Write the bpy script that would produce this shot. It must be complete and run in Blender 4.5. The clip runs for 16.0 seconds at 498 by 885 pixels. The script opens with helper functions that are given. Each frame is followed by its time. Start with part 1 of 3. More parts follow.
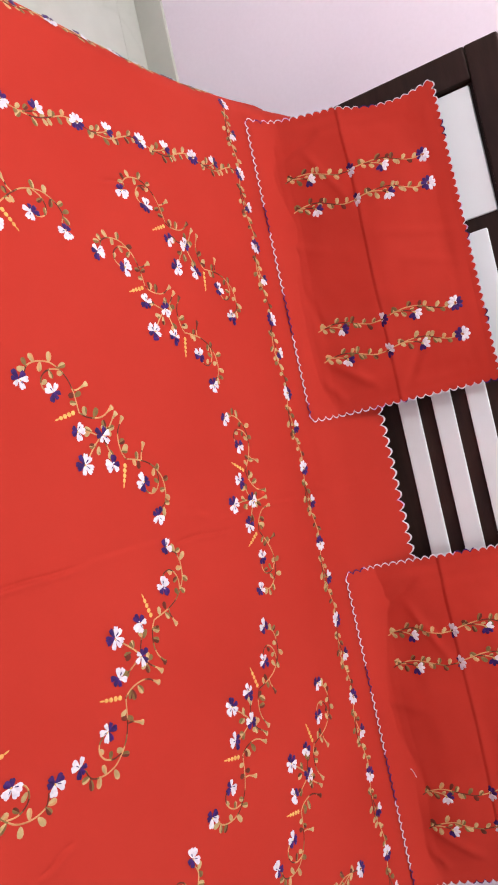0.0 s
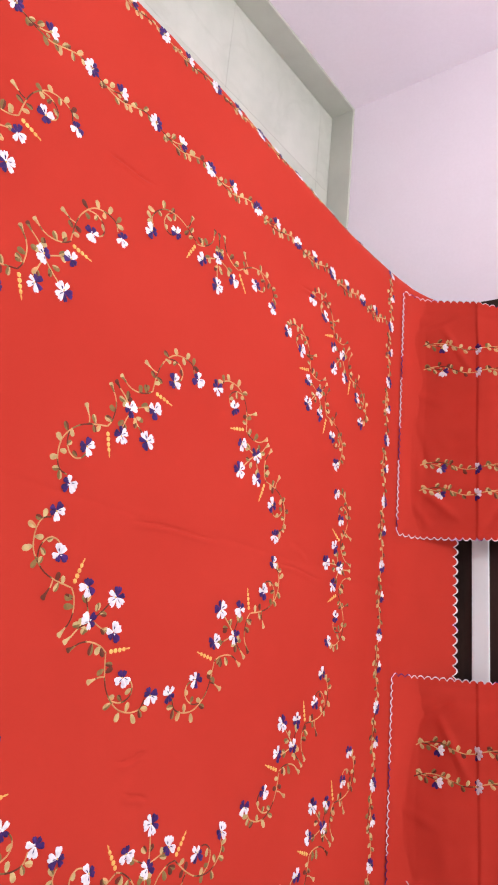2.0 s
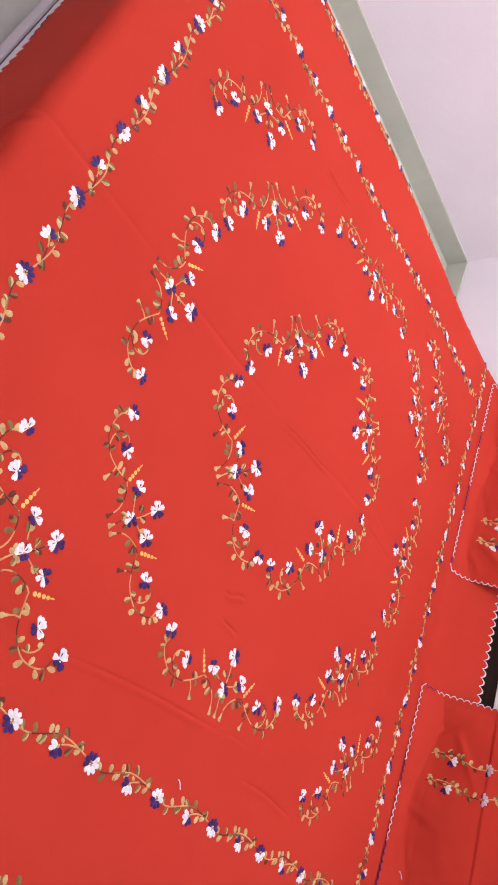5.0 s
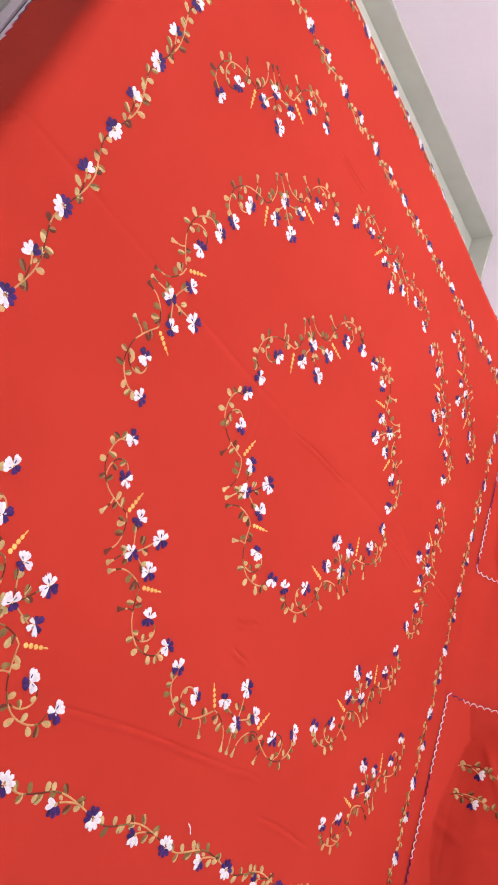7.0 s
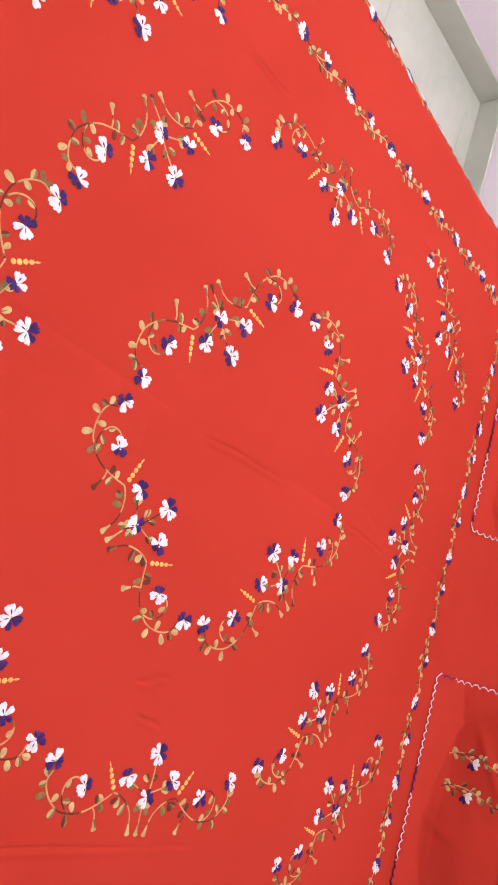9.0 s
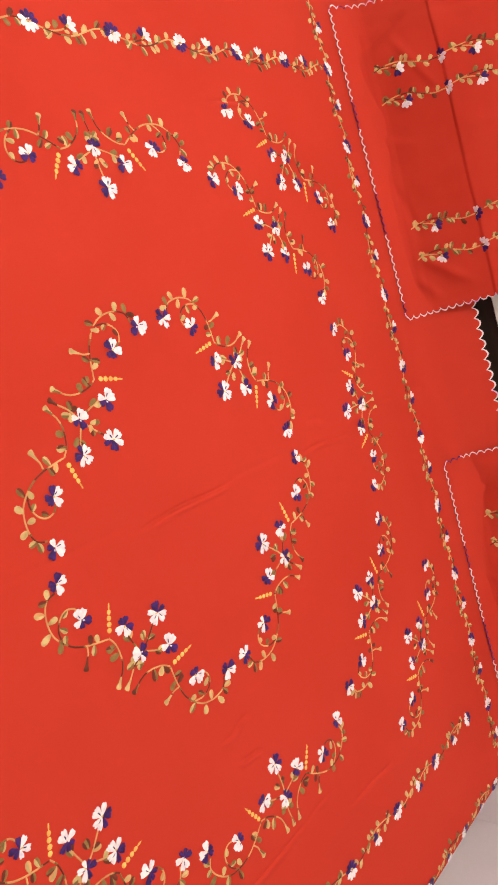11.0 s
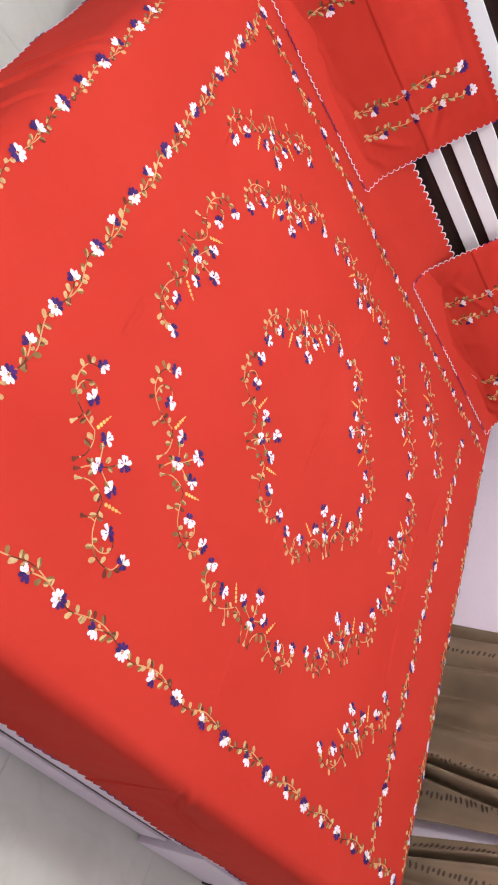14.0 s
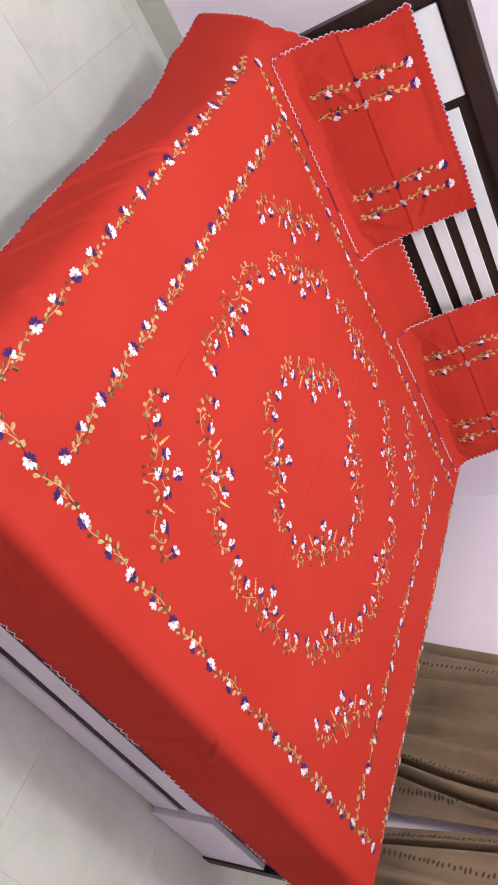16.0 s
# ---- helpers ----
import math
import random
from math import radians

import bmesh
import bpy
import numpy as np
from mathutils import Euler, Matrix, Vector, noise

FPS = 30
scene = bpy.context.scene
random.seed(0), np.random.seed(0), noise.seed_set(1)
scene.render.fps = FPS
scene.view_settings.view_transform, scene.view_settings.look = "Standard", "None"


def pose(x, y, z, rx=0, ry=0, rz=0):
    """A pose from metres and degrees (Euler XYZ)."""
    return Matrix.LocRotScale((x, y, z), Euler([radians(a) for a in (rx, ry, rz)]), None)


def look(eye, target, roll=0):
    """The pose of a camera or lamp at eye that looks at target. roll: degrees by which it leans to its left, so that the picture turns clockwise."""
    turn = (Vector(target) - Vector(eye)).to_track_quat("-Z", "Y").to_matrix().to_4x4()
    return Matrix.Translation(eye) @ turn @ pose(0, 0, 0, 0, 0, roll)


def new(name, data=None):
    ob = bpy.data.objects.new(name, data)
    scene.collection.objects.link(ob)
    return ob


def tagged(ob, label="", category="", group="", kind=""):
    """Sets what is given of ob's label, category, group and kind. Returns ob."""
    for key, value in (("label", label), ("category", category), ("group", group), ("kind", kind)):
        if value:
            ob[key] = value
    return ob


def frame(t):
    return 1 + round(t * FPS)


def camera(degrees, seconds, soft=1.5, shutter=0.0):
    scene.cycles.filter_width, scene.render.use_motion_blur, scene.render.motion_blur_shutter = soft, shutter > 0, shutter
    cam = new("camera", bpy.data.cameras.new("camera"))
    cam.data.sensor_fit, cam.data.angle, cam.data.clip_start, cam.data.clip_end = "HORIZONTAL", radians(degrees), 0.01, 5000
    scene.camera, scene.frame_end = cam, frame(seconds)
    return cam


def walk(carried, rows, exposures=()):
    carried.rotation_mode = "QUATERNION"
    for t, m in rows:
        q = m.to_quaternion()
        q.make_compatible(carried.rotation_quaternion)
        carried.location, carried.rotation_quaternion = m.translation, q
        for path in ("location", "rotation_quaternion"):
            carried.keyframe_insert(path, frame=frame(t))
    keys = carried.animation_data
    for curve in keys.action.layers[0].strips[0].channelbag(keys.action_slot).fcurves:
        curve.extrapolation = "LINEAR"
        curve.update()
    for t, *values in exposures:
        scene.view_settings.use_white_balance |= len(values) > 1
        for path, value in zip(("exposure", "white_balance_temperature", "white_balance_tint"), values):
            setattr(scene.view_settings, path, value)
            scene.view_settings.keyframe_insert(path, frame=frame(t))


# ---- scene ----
cam = camera(36.4, 16.0, 1.9)
PATH = [
    (0, (-0.081, -0.651, 1.504), (-0.174, 0.958, 0.32), 75.8),
    (0.2, (-0.037, -0.645, 1.5), (-0.217, 0.975, 0.342), 76.5),
    (0.5, (0.011, -0.641, 1.498), (-0.316, 0.972, 0.362), 77.0),
    (0.7, (0.041, -0.664, 1.494), (-0.361, 0.947, 0.379), 75.6),
    (1, (0.084, -0.734, 1.488), (-0.347, 0.874, 0.379), 74.6),
    (1.2, (0.111, -0.796, 1.492), (-0.318, 0.796, 0.359), 76.0),
    (1.5, (0.155, -0.886, 1.481), (-0.321, 0.685, 0.339), 78.7),
    (1.7, (0.181, -0.927, 1.496), (-0.33, 0.619, 0.335), 80.2),
    (2, (0.251, -0.969, 1.502), (-0.365, 0.52, 0.318), 81.7),
    (2.2, (0.325, -0.984, 1.496), (-0.323, 0.491, 0.312), 83.9),
    (2.5, (0.431, -1.005, 1.483), (-0.207, 0.463, 0.284), 88.1),
    (2.7, (0.483, -1.027, 1.473), (-0.191, 0.403, 0.248), 89.1),
    (3, (0.532, -1.07, 1.478), (-0.228, 0.273, 0.205), 88.0),
    (3.2, (0.571, -1.112, 1.488), (-0.261, 0.191, 0.22), 86.3),
    (3.5, (0.63, -1.173, 1.499), (-0.25, 0.13, 0.263), 85.9),
    (3.7, (0.67, -1.204, 1.507), (-0.192, 0.109, 0.268), 87.0),
    (4, (0.74, -1.178, 1.499), (-0.162, 0.114, 0.267), 86.1),
    (4.5, (0.807, -1.149, 1.495), (-0.133, 0.13, 0.278), 86.9),
    (5, (0.855, -1.111, 1.489), (-0.135, 0.143, 0.287), 87.5),
    (5.5, (0.881, -1.082, 1.484), (-0.155, 0.133, 0.279), 87.6),
    (5.8, (0.899, -1.071, 1.466), (-0.179, 0.115, 0.268), 86.8),
    (6, (0.882, -1.075, 1.465), (-0.2, 0.072, 0.234), 85.9),
    (6.2, (0.854, -1.071, 1.461), (-0.205, 0.084, 0.218), 86.3),
    (6.5, (0.802, -1.07, 1.463), (-0.196, 0.135, 0.217), 87.6),
    (6.7, (0.769, -1.076, 1.462), (-0.196, 0.163, 0.224), 88.1),
    (7, (0.724, -1.088, 1.446), (-0.178, 0.186, 0.196), 88.5),
    (7.2, (0.704, -1.094, 1.438), (-0.148, 0.187, 0.161), 88.6),
    (7.5, (0.673, -1.107, 1.44), (-0.1, 0.169, 0.108), 88.5),
    (7.7, (0.643, -1.097, 1.438), (-0.114, 0.194, 0.111), 89.5),
    (8, (0.571, -1.049, 1.437), (-0.18, 0.243, 0.107), 89.9),
    (8.2, (0.52, -0.999, 1.441), (-0.228, 0.296, 0.114), 89.7),
    (8.5, (0.463, -0.924, 1.439), (-0.228, 0.411, 0.12), 91.1),
    (8.7, (0.42, -0.888, 1.428), (-0.238, 0.463, 0.107), 91.8),
    (9, (0.333, -0.867, 1.434), (-0.242, 0.504, 0.096), 92.4),
    (9.5, (0.201, -0.854, 1.436), (-0.257, 0.567, 0.105), 89.1),
    (10, (0.06, -0.853, 1.442), (-0.235, 0.618, 0.119), 84.0),
    (10.5, (-0.078, -0.84, 1.453), (-0.158, 0.662, 0.135), 79.8),
    (10.8, (-0.158, -0.822, 1.457), (-0.078, 0.691, 0.151), 79.1),
    (11, (-0.207, -0.802, 1.466), (0.02, 0.682, 0.143), 80.0),
    (11.2, (-0.278, -0.792, 1.475), (0.098, 0.669, 0.162), 79.8),
    (11.5, (-0.394, -0.805, 1.493), (0.208, 0.591, 0.194), 78.9),
    (11.7, (-0.457, -0.831, 1.496), (0.269, 0.501, 0.193), 80.0),
    (12, (-0.544, -0.908, 1.511), (0.294, 0.392, 0.243), 82.1),
    (12.2, (-0.598, -0.981, 1.515), (0.278, 0.314, 0.267), 82.0),
    (12.5, (-0.692, -1.068, 1.509), (0.254, 0.191, 0.275), 81.6),
    (12.7, (-0.751, -1.093, 1.513), (0.21, 0.167, 0.293), 81.9),
    (13, (-0.84, -1.113, 1.537), (0.075, 0.201, 0.338), 81.9),
    (13.2, (-0.911, -1.11, 1.542), (0.019, 0.222, 0.376), 82.1),
    (13.5, (-1.018, -1.112, 1.553), (-0.04, 0.19, 0.392), 81.2),
    (13.7, (-1.082, -1.123, 1.554), (-0.054, 0.124, 0.376), 81.0),
    (14, (-1.15, -1.15, 1.569), (-0.026, 0.009, 0.389), 82.4),
    (14.2, (-1.185, -1.171, 1.577), (-0.015, -0.031, 0.423), 83.6),
    (14.5, (-1.233, -1.221, 1.584), (-0.043, -0.065, 0.468), 85.1),
    (14.7, (-1.274, -1.263, 1.583), (-0.102, -0.091, 0.464), 86.0),
    (15, (-1.336, -1.335, 1.602), (-0.211, -0.153, 0.446), 85.8),
    (15.2, (-1.36, -1.375, 1.62), (-0.266, -0.177, 0.451), 84.6),
    (15.5, (-1.387, -1.424, 1.649), (-0.306, -0.204, 0.489), 83.6),
    (15.7, (-1.395, -1.448, 1.661), (-0.326, -0.196, 0.526), 82.8),
    (16, (-1.383, -1.453, 1.67), (-0.297, -0.183, 0.571), 82.2),
]
TONES = [(0, -0.27, 6600, 10), (3.0, -0.15, 6600, 10), (8.0, -0.11, 6600, 10), (8.7, -0.13, 6700, 10), (10.8, -0.17, 6900, 10), (11.0, -0.21, 8400, 9), (11.3, -0.19, 8300, 9), (11.5, -0.11, 7500, 10),
         (12.0, -0.07, 6600, 10), (14.0, -0.09, 6550, 10), (16, -0.15, 6500, 10)]
walk(cam, [(t, look(eye, target, roll)) for t, eye, target, roll in PATH], TONES)

# ---- world and lamps ----
world = bpy.data.worlds.new("room_dark")
scene.world = world
world.use_nodes = True
world.node_tree.nodes["Background"].inputs[0].default_value = (0.8, 0.85, 1.0, 1)
world.node_tree.nodes["Background"].inputs[1].default_value = 0.05


def bulb(name, place, watts, radius, colour):
    data = bpy.data.lights.new(name, "POINT")
    data.energy, data.color, data.shadow_soft_size = watts, colour, radius
    new(name, data).location = place


bulb("ceiling_bulb", (-1.45, -0.16, 3.15), 112, 0.08, (1.0, 0.99, 0.96))
# Added soft fill to lift the dim east side; no real fixture hangs here.
bulb("soft_fill", (0.60, 0.05, 3.05), 80, 0.70, (1.0, 0.99, 0.96))


# ---- materials ----
def material(name, colour, rough=0.6, metal=0.0, second=None, scale=6.0, fine=None, bump=0.0, bump_scale=300.0, sheen=0.0, spec=0.5,
             stretch=(1, 1, 1)):
    m = bpy.data.materials.new(name)
    m.use_nodes = True
    nt = m.node_tree
    n, link = nt.nodes, nt.links
    b = n["Principled BSDF"]
    b.inputs["Roughness"].default_value, b.inputs["Metallic"].default_value = rough, metal
    b.inputs["Specular IOR Level"].default_value = spec
    if sheen:
        b.inputs["Sheen Weight"].default_value, b.inputs["Sheen Roughness"].default_value = sheen, 0.5
        b.inputs["Sheen Tint"].default_value = (1, 0.84, 0.74, 1)
    co = n.new("ShaderNodeTexCoord")
    mp = n.new("ShaderNodeMapping")
    mp.inputs["Scale"].default_value = stretch
    link.new(co.outputs["Object"], mp.inputs["Vector"])
    big = n.new("ShaderNodeTexNoise")
    big.inputs["Scale"].default_value, big.inputs["Detail"].default_value = scale, 5
    link.new(mp.outputs[0], big.inputs["Vector"])
    mix = n.new("ShaderNodeMix")
    mix.data_type = "RGBA"
    mix.inputs["A"].default_value = (*colour, 1)
    mix.inputs["B"].default_value = (*(second or [c * 0.86 for c in colour]), 1)
    ramp = n.new("ShaderNodeMapRange")
    ramp.inputs["From Min"].default_value, ramp.inputs["From Max"].default_value = 0.35, 0.7
    link.new(big.outputs["Fac"], ramp.inputs["Value"])
    link.new(ramp.outputs[0], mix.inputs["Factor"])
    out = mix.outputs["Result"]
    grain = n.new("ShaderNodeTexNoise")
    grain.inputs["Scale"].default_value, grain.inputs["Detail"].default_value = bump_scale, 3
    link.new(mp.outputs[0], grain.inputs["Vector"])
    if fine:
        mix2 = n.new("ShaderNodeMix")
        mix2.data_type, mix2.blend_type = "RGBA", "MULTIPLY"
        tone = n.new("ShaderNodeMapRange")
        tone.inputs["To Min"].default_value, tone.inputs["To Max"].default_value = 1 - fine, 1 + fine
        link.new(grain.outputs["Fac"], tone.inputs["Value"])
        mix2.inputs["Factor"].default_value = 1
        link.new(out, mix2.inputs["A"])
        link.new(tone.outputs[0], mix2.inputs["B"])
        out = mix2.outputs["Result"]
    link.new(out, b.inputs["Base Color"])
    if bump:
        bp = n.new("ShaderNodeBump")
        bp.inputs["Strength"].default_value, bp.inputs["Distance"].default_value = bump, 0.001
        link.new(grain.outputs["Fac"], bp.inputs["Height"])
        link.new(bp.outputs[0], b.inputs["Normal"])
    return m


RED = material("red_cotton", (0.383, 0.0320, 0.0208), 0.75, second=(0.358, 0.0277, 0.0178), scale=3.0, fine=0.06, bump=0.12, bump_scale=900, spec=0.04)
WHITE_THREAD = material("white_thread", (0.66, 0.64, 0.67), 0.5, second=(0.50, 0.47, 0.55), scale=160, bump=0.5, bump_scale=900, spec=0.4)
PURPLE_THREAD = material("violet_thread", (0.046, 0.011, 0.125), 0.5, second=(0.020, 0.006, 0.060), scale=120, bump=0.5, bump_scale=900, spec=0.15)
CREAM_THREAD = material("cream_thread", (0.47, 0.36, 0.165), 0.5, second=(0.28, 0.20, 0.080), scale=70, bump=0.5, bump_scale=900, spec=0.2)
OLIVE_THREAD = material("olive_thread", (0.20, 0.135, 0.045), 0.5, second=(0.11, 0.07, 0.022), scale=70, bump=0.5, bump_scale=900, spec=0.15)
BROWN_THREAD = material("brown_thread", (0.075, 0.020, 0.009), 0.5, second=(0.13, 0.018, 0.010), scale=70, bump=0.5, bump_scale=900, spec=0.15)
YELLOW_THREAD = material("yellow_thread", (0.66, 0.42, 0.12), 0.5, second=(0.54, 0.30, 0.07), scale=90, bump=0.5, bump_scale=900, spec=0.2)
STEM_THREAD = material("peach_stem_thread", (0.52, 0.30, 0.125), 0.5, second=(0.36, 0.17, 0.065), scale=40, bump=0.5, bump_scale=900, spec=0.2)
LILAC_THREAD = material("lilac_thread", (0.45, 0.24, 0.50), 0.5, second=(0.62, 0.48, 0.62), scale=60, bump=0.4, bump_scale=900)
THREADS = [WHITE_THREAD, PURPLE_THREAD, CREAM_THREAD, OLIVE_THREAD, BROWN_THREAD, YELLOW_THREAD, STEM_THREAD, LILAC_THREAD]
WHITE, PURPLE, CREAM, OLIVE, BROWN, YELLOW, STEM, LILAC = range(8)
WALL = material("lilac_wall_paint", (0.85, 0.78, 0.87), 0.7, second=(0.81, 0.74, 0.83), scale=1.6, fine=0.03, bump=0.15, bump_scale=90)
CEIL = material("white_ceiling_paint", (0.86, 0.86, 0.85), 0.8, scale=2.0, fine=0.03, bump=0.1, bump_scale=90)
MARBLE = material("pale_marble", (0.55, 0.58, 0.53), 0.25, second=(0.46, 0.49, 0.44), scale=3.2, fine=0.06, bump=0.0, bump_scale=14)
def add_veins(m, amount):
    """Thin wandering veins and small grey marks over the stone's colour."""
    nt = m.node_tree
    n, link = nt.nodes, nt.links
    b = n["Principled BSDF"]
    old = b.inputs["Base Color"].links[0].from_socket
    geo = n.new("ShaderNodeNewGeometry")
    tex = n.new("ShaderNodeTexNoise")
    tex.inputs["Scale"].default_value, tex.inputs["Detail"].default_value, tex.inputs["Distortion"].default_value = 3.0, 9, 0.5
    link.new(geo.outputs["Position"], tex.inputs["Vector"])
    ramp = n.new("ShaderNodeValToRGB")
    ramp.color_ramp.elements[0].position, ramp.color_ramp.elements[0].color = 0.47, (0, 0, 0, 1)
    ramp.color_ramp.elements[1].position, ramp.color_ramp.elements[1].color = 0.53, (0, 0, 0, 1)
    ramp.color_ramp.elements.new(0.50).color = (1, 1, 1, 1)
    link.new(tex.outputs["Fac"], ramp.inputs["Fac"])
    spots = n.new("ShaderNodeTexNoise")
    spots.inputs["Scale"].default_value, spots.inputs["Detail"].default_value = 38, 2
    link.new(geo.outputs["Position"], spots.inputs["Vector"])
    dots = n.new("ShaderNodeMapRange")
    dots.inputs["From Min"].default_value, dots.inputs["From Max"].default_value = 0.74, 0.80
    link.new(spots.outputs["Fac"], dots.inputs["Value"])
    both = n.new("ShaderNodeMath")
    both.operation = "MAXIMUM"
    link.new(ramp.outputs["Color"], both.inputs[0])
    link.new(dots.outputs[0], both.inputs[1])
    scale = n.new("ShaderNodeMath")
    scale.operation = "MULTIPLY"
    scale.inputs[1].default_value = amount
    link.new(both.outputs[0], scale.inputs[0])
    mix = n.new("ShaderNodeMix")
    mix.data_type = "RGBA"
    mix.inputs["B"].default_value = (0.30, 0.32, 0.27, 1)
    link.new(scale.outputs[0], mix.inputs["Factor"])
    link.new(old, mix.inputs["A"])
    link.new(mix.outputs["Result"], b.inputs["Base Color"])


add_veins(MARBLE, 0.10)
GROUT = material("grey_grout", (0.48, 0.50, 0.45), 0.85, scale=20)
SKIRT = material("grey_green_skirting", (0.52, 0.54, 0.48), 0.3, second=(0.45, 0.47, 0.42), scale=4, fine=0.05, bump_scale=20)
WENGE = material("dark_wenge_laminate", (0.026, 0.014, 0.011), 0.45, second=(0.014, 0.008, 0.007), scale=5, fine=0.25, bump=0.1, bump_scale=60, stretch=(1, 8, 8), spec=0.14)
CREAM_LAM = material("white_laminate", (0.61, 0.67, 0.69), 0.5, second=(0.56, 0.62, 0.64), scale=3, fine=0.02, bump_scale=60, spec=0.3)
BASE_LAM = material("lilac_white_laminate", (0.60, 0.56, 0.61), 0.4, second=(0.54, 0.50, 0.55), scale=3, fine=0.04, bump_scale=60)
MATTRESS = material("beige_ticking", (0.55, 0.48, 0.40), 0.8, scale=12, fine=0.1, bump=0.2, bump_scale=400)
CURTAIN = material("olive_brown_curtain", (0.225, 0.168, 0.108), 0.36, second=(0.125, 0.090, 0.054), scale=4, fine=0.14, bump=0.35, bump_scale=500)
# Shade in the curtain's puckers, put in as a dark brown colour.
TUCK_SHADE = material("dark_brown_tuck_shade", (0.060, 0.043, 0.028), 0.7, scale=60, bump=0.3, bump_scale=500)


# ---- builders ----
class Shape:
    """Points, faces and a material slot for each face."""

    def __init__(self):
        self.v, self.f, self.m = [], [], []

    def face(self, points, slot=0):
        k = len(self.v)
        self.v += points
        self.f.append(tuple(range(k, k + len(points))))
        self.m.append(slot)

    def fan(self, rim, mid, slot=0):
        k, n = len(self.v), len(rim)
        self.v += rim + [mid]
        for i in range(n):
            self.f.append((k + i, k + (i + 1) % n, k + n))
            self.m.append(slot)

    def grid(self, rows, slot=0, closed=False):
        k, w = len(self.v), len(rows[0])
        for r in rows:
            self.v += r
        for i in range(len(rows) - 1):
            for j in range(w if closed else w - 1):
                a, b = k + i * w + j, k + i * w + (j + 1) % w
                self.f.append((a, b, b + w, a + w))
                self.m.append(slot)

    def mesh(self, name, mats, smooth=True):
        me = bpy.data.meshes.new(name)
        me.from_pydata([tuple(p) for p in self.v], [], self.f)
        for m in mats:
            me.materials.append(m)
        me.polygons.foreach_set("material_index", self.m)
        me.polygons.foreach_set("use_smooth", [smooth] * len(self.f))
        me.update()
        return me


def part(name, data, parent, label="", m=None):
    """One mesh object under a thing or a part."""
    ob = new(name, data)
    if m is not None:
        ob.matrix_world = m
    if parent is not None:
        ob.parent = parent
    return tagged(ob, label) if label else ob


def thing(name, label, category, place=(0, 0, 0), group="", kind=""):
    ob = new(name)
    ob.empty_display_size = 0.1
    ob.location = place
    return tagged(ob, label, category, group, kind)


def box_mesh(name, x0, x1, y0, y1, z0, z1, mat, bevel=0.004, lean=0.0, z_ref=0.0):
    """A box with rounded edges; lean: how far y goes back with each metre of height above z_ref."""
    bm = bmesh.new()
    bmesh.ops.create_cube(bm, size=1)
    for v in bm.verts:
        v.co = Vector((x0 + (v.co.x + 0.5) * (x1 - x0), y0 + (v.co.y + 0.5) * (y1 - y0), z0 + (v.co.z + 0.5) * (z1 - z0)))
    if bevel:
        bmesh.ops.bevel(bm, geom=bm.edges[:], offset=bevel, segments=2, profile=0.6, affect="EDGES")
    for v in bm.verts:
        v.co.y += lean * (v.co.z - z_ref)
    me = bpy.data.meshes.new(name)
    bm.to_mesh(me)
    bm.free()
    me.materials.append(mat)
    return me


# ---- the room ----
X0, X1, Y0, Y1, TOP = -2.15, 1.56, -3.0, 1.298, 3.35


def structure(name, me, label):
    return tagged(new(name, me), label, name.split("_")[0], kind="structure")


structure("wall_north", box_mesh("wall_north", X0 - 0.12, X1 + 0.12, Y1, Y1 + 0.12, 0, TOP, WALL, 0), "lilac painted plaster wall behind the bed")
structure("wall_west", box_mesh("wall_west", X0 - 0.12, X0, Y0, Y1, 0, TOP, WALL, 0), "lilac painted plaster wall")
structure("wall_east", box_mesh("wall_east", X1, X1 + 0.12, Y0, Y1, 0, TOP, WALL, 0), "lilac painted plaster wall behind the curtains")
structure("wall_south", box_mesh("wall_south", X0 - 0.12, X1 + 0.12, Y0 - 0.12, Y0, 0, TOP, WALL, 0), "lilac painted plaster wall")
structure("ceiling", box_mesh("ceiling", X0 - 0.12, X1 + 0.12, Y0 - 0.12, Y1 + 0.12, TOP, TOP + 0.1, CEIL, 0), "plain white painted ceiling")
floor = structure("floor", box_mesh("floor", X0 - 0.12, X1 + 0.12, Y0 - 0.12, Y1 + 0.12, -0.1, -0.002, GROUT, 0), "pale grey-green marble tiled floor")
SK = 0.105
structure("skirting_north", box_mesh("skirting_north", X0 + 0.014, X1, Y1 - 0.014, Y1, 0, SK, SKIRT, 0.003), "grey-green stone skirting along the wall")
structure("skirting_west", box_mesh("skirting_west", X0, X0 + 0.014, Y0, Y1, 0, SK, SKIRT, 0.003), "grey-green stone skirting along the wall")
structure("skirting_east", box_mesh("skirting_east", X1 - 0.014, X1, Y0, Y1 - 0.014, 0, SK, SKIRT, 0.003), "grey-green stone skirting along the wall")

# ---- the bed ----
LEAN, ZR = 0.12, 0.70
bed = thing("bed", "dark wenge and white laminate double bed with slatted headboard", "bed", (0, 0, 0))
base = part("base", box_mesh("base", -0.85, 0.905, -0.838, 1.016, 0.0, 0.33, WENGE, 0.006), bed, "dark wenge storage base")
for name, x0, x1, z0, z1 in (("drawer_front", -0.84, 0.540, 0.020, 0.117), ("drawer_front", -0.84, 0.540, 0.161, 0.246), ("end_panel", 0.548, 0.882, 0.012, 0.246)):
    front = -0.868 if name == 'end_panel' else -0.852
    part(name, box_mesh(name, x0, x1, front, -0.838, z0, z1, BASE_LAM, 0.003), bed, "lilac-white laminate panel")
part("finger_groove", box_mesh("finger_groove", -0.84, 0.540, -0.846, -0.838, 0.1175, 0.1605, WENGE, 0.002), bed, "dark recessed strip")
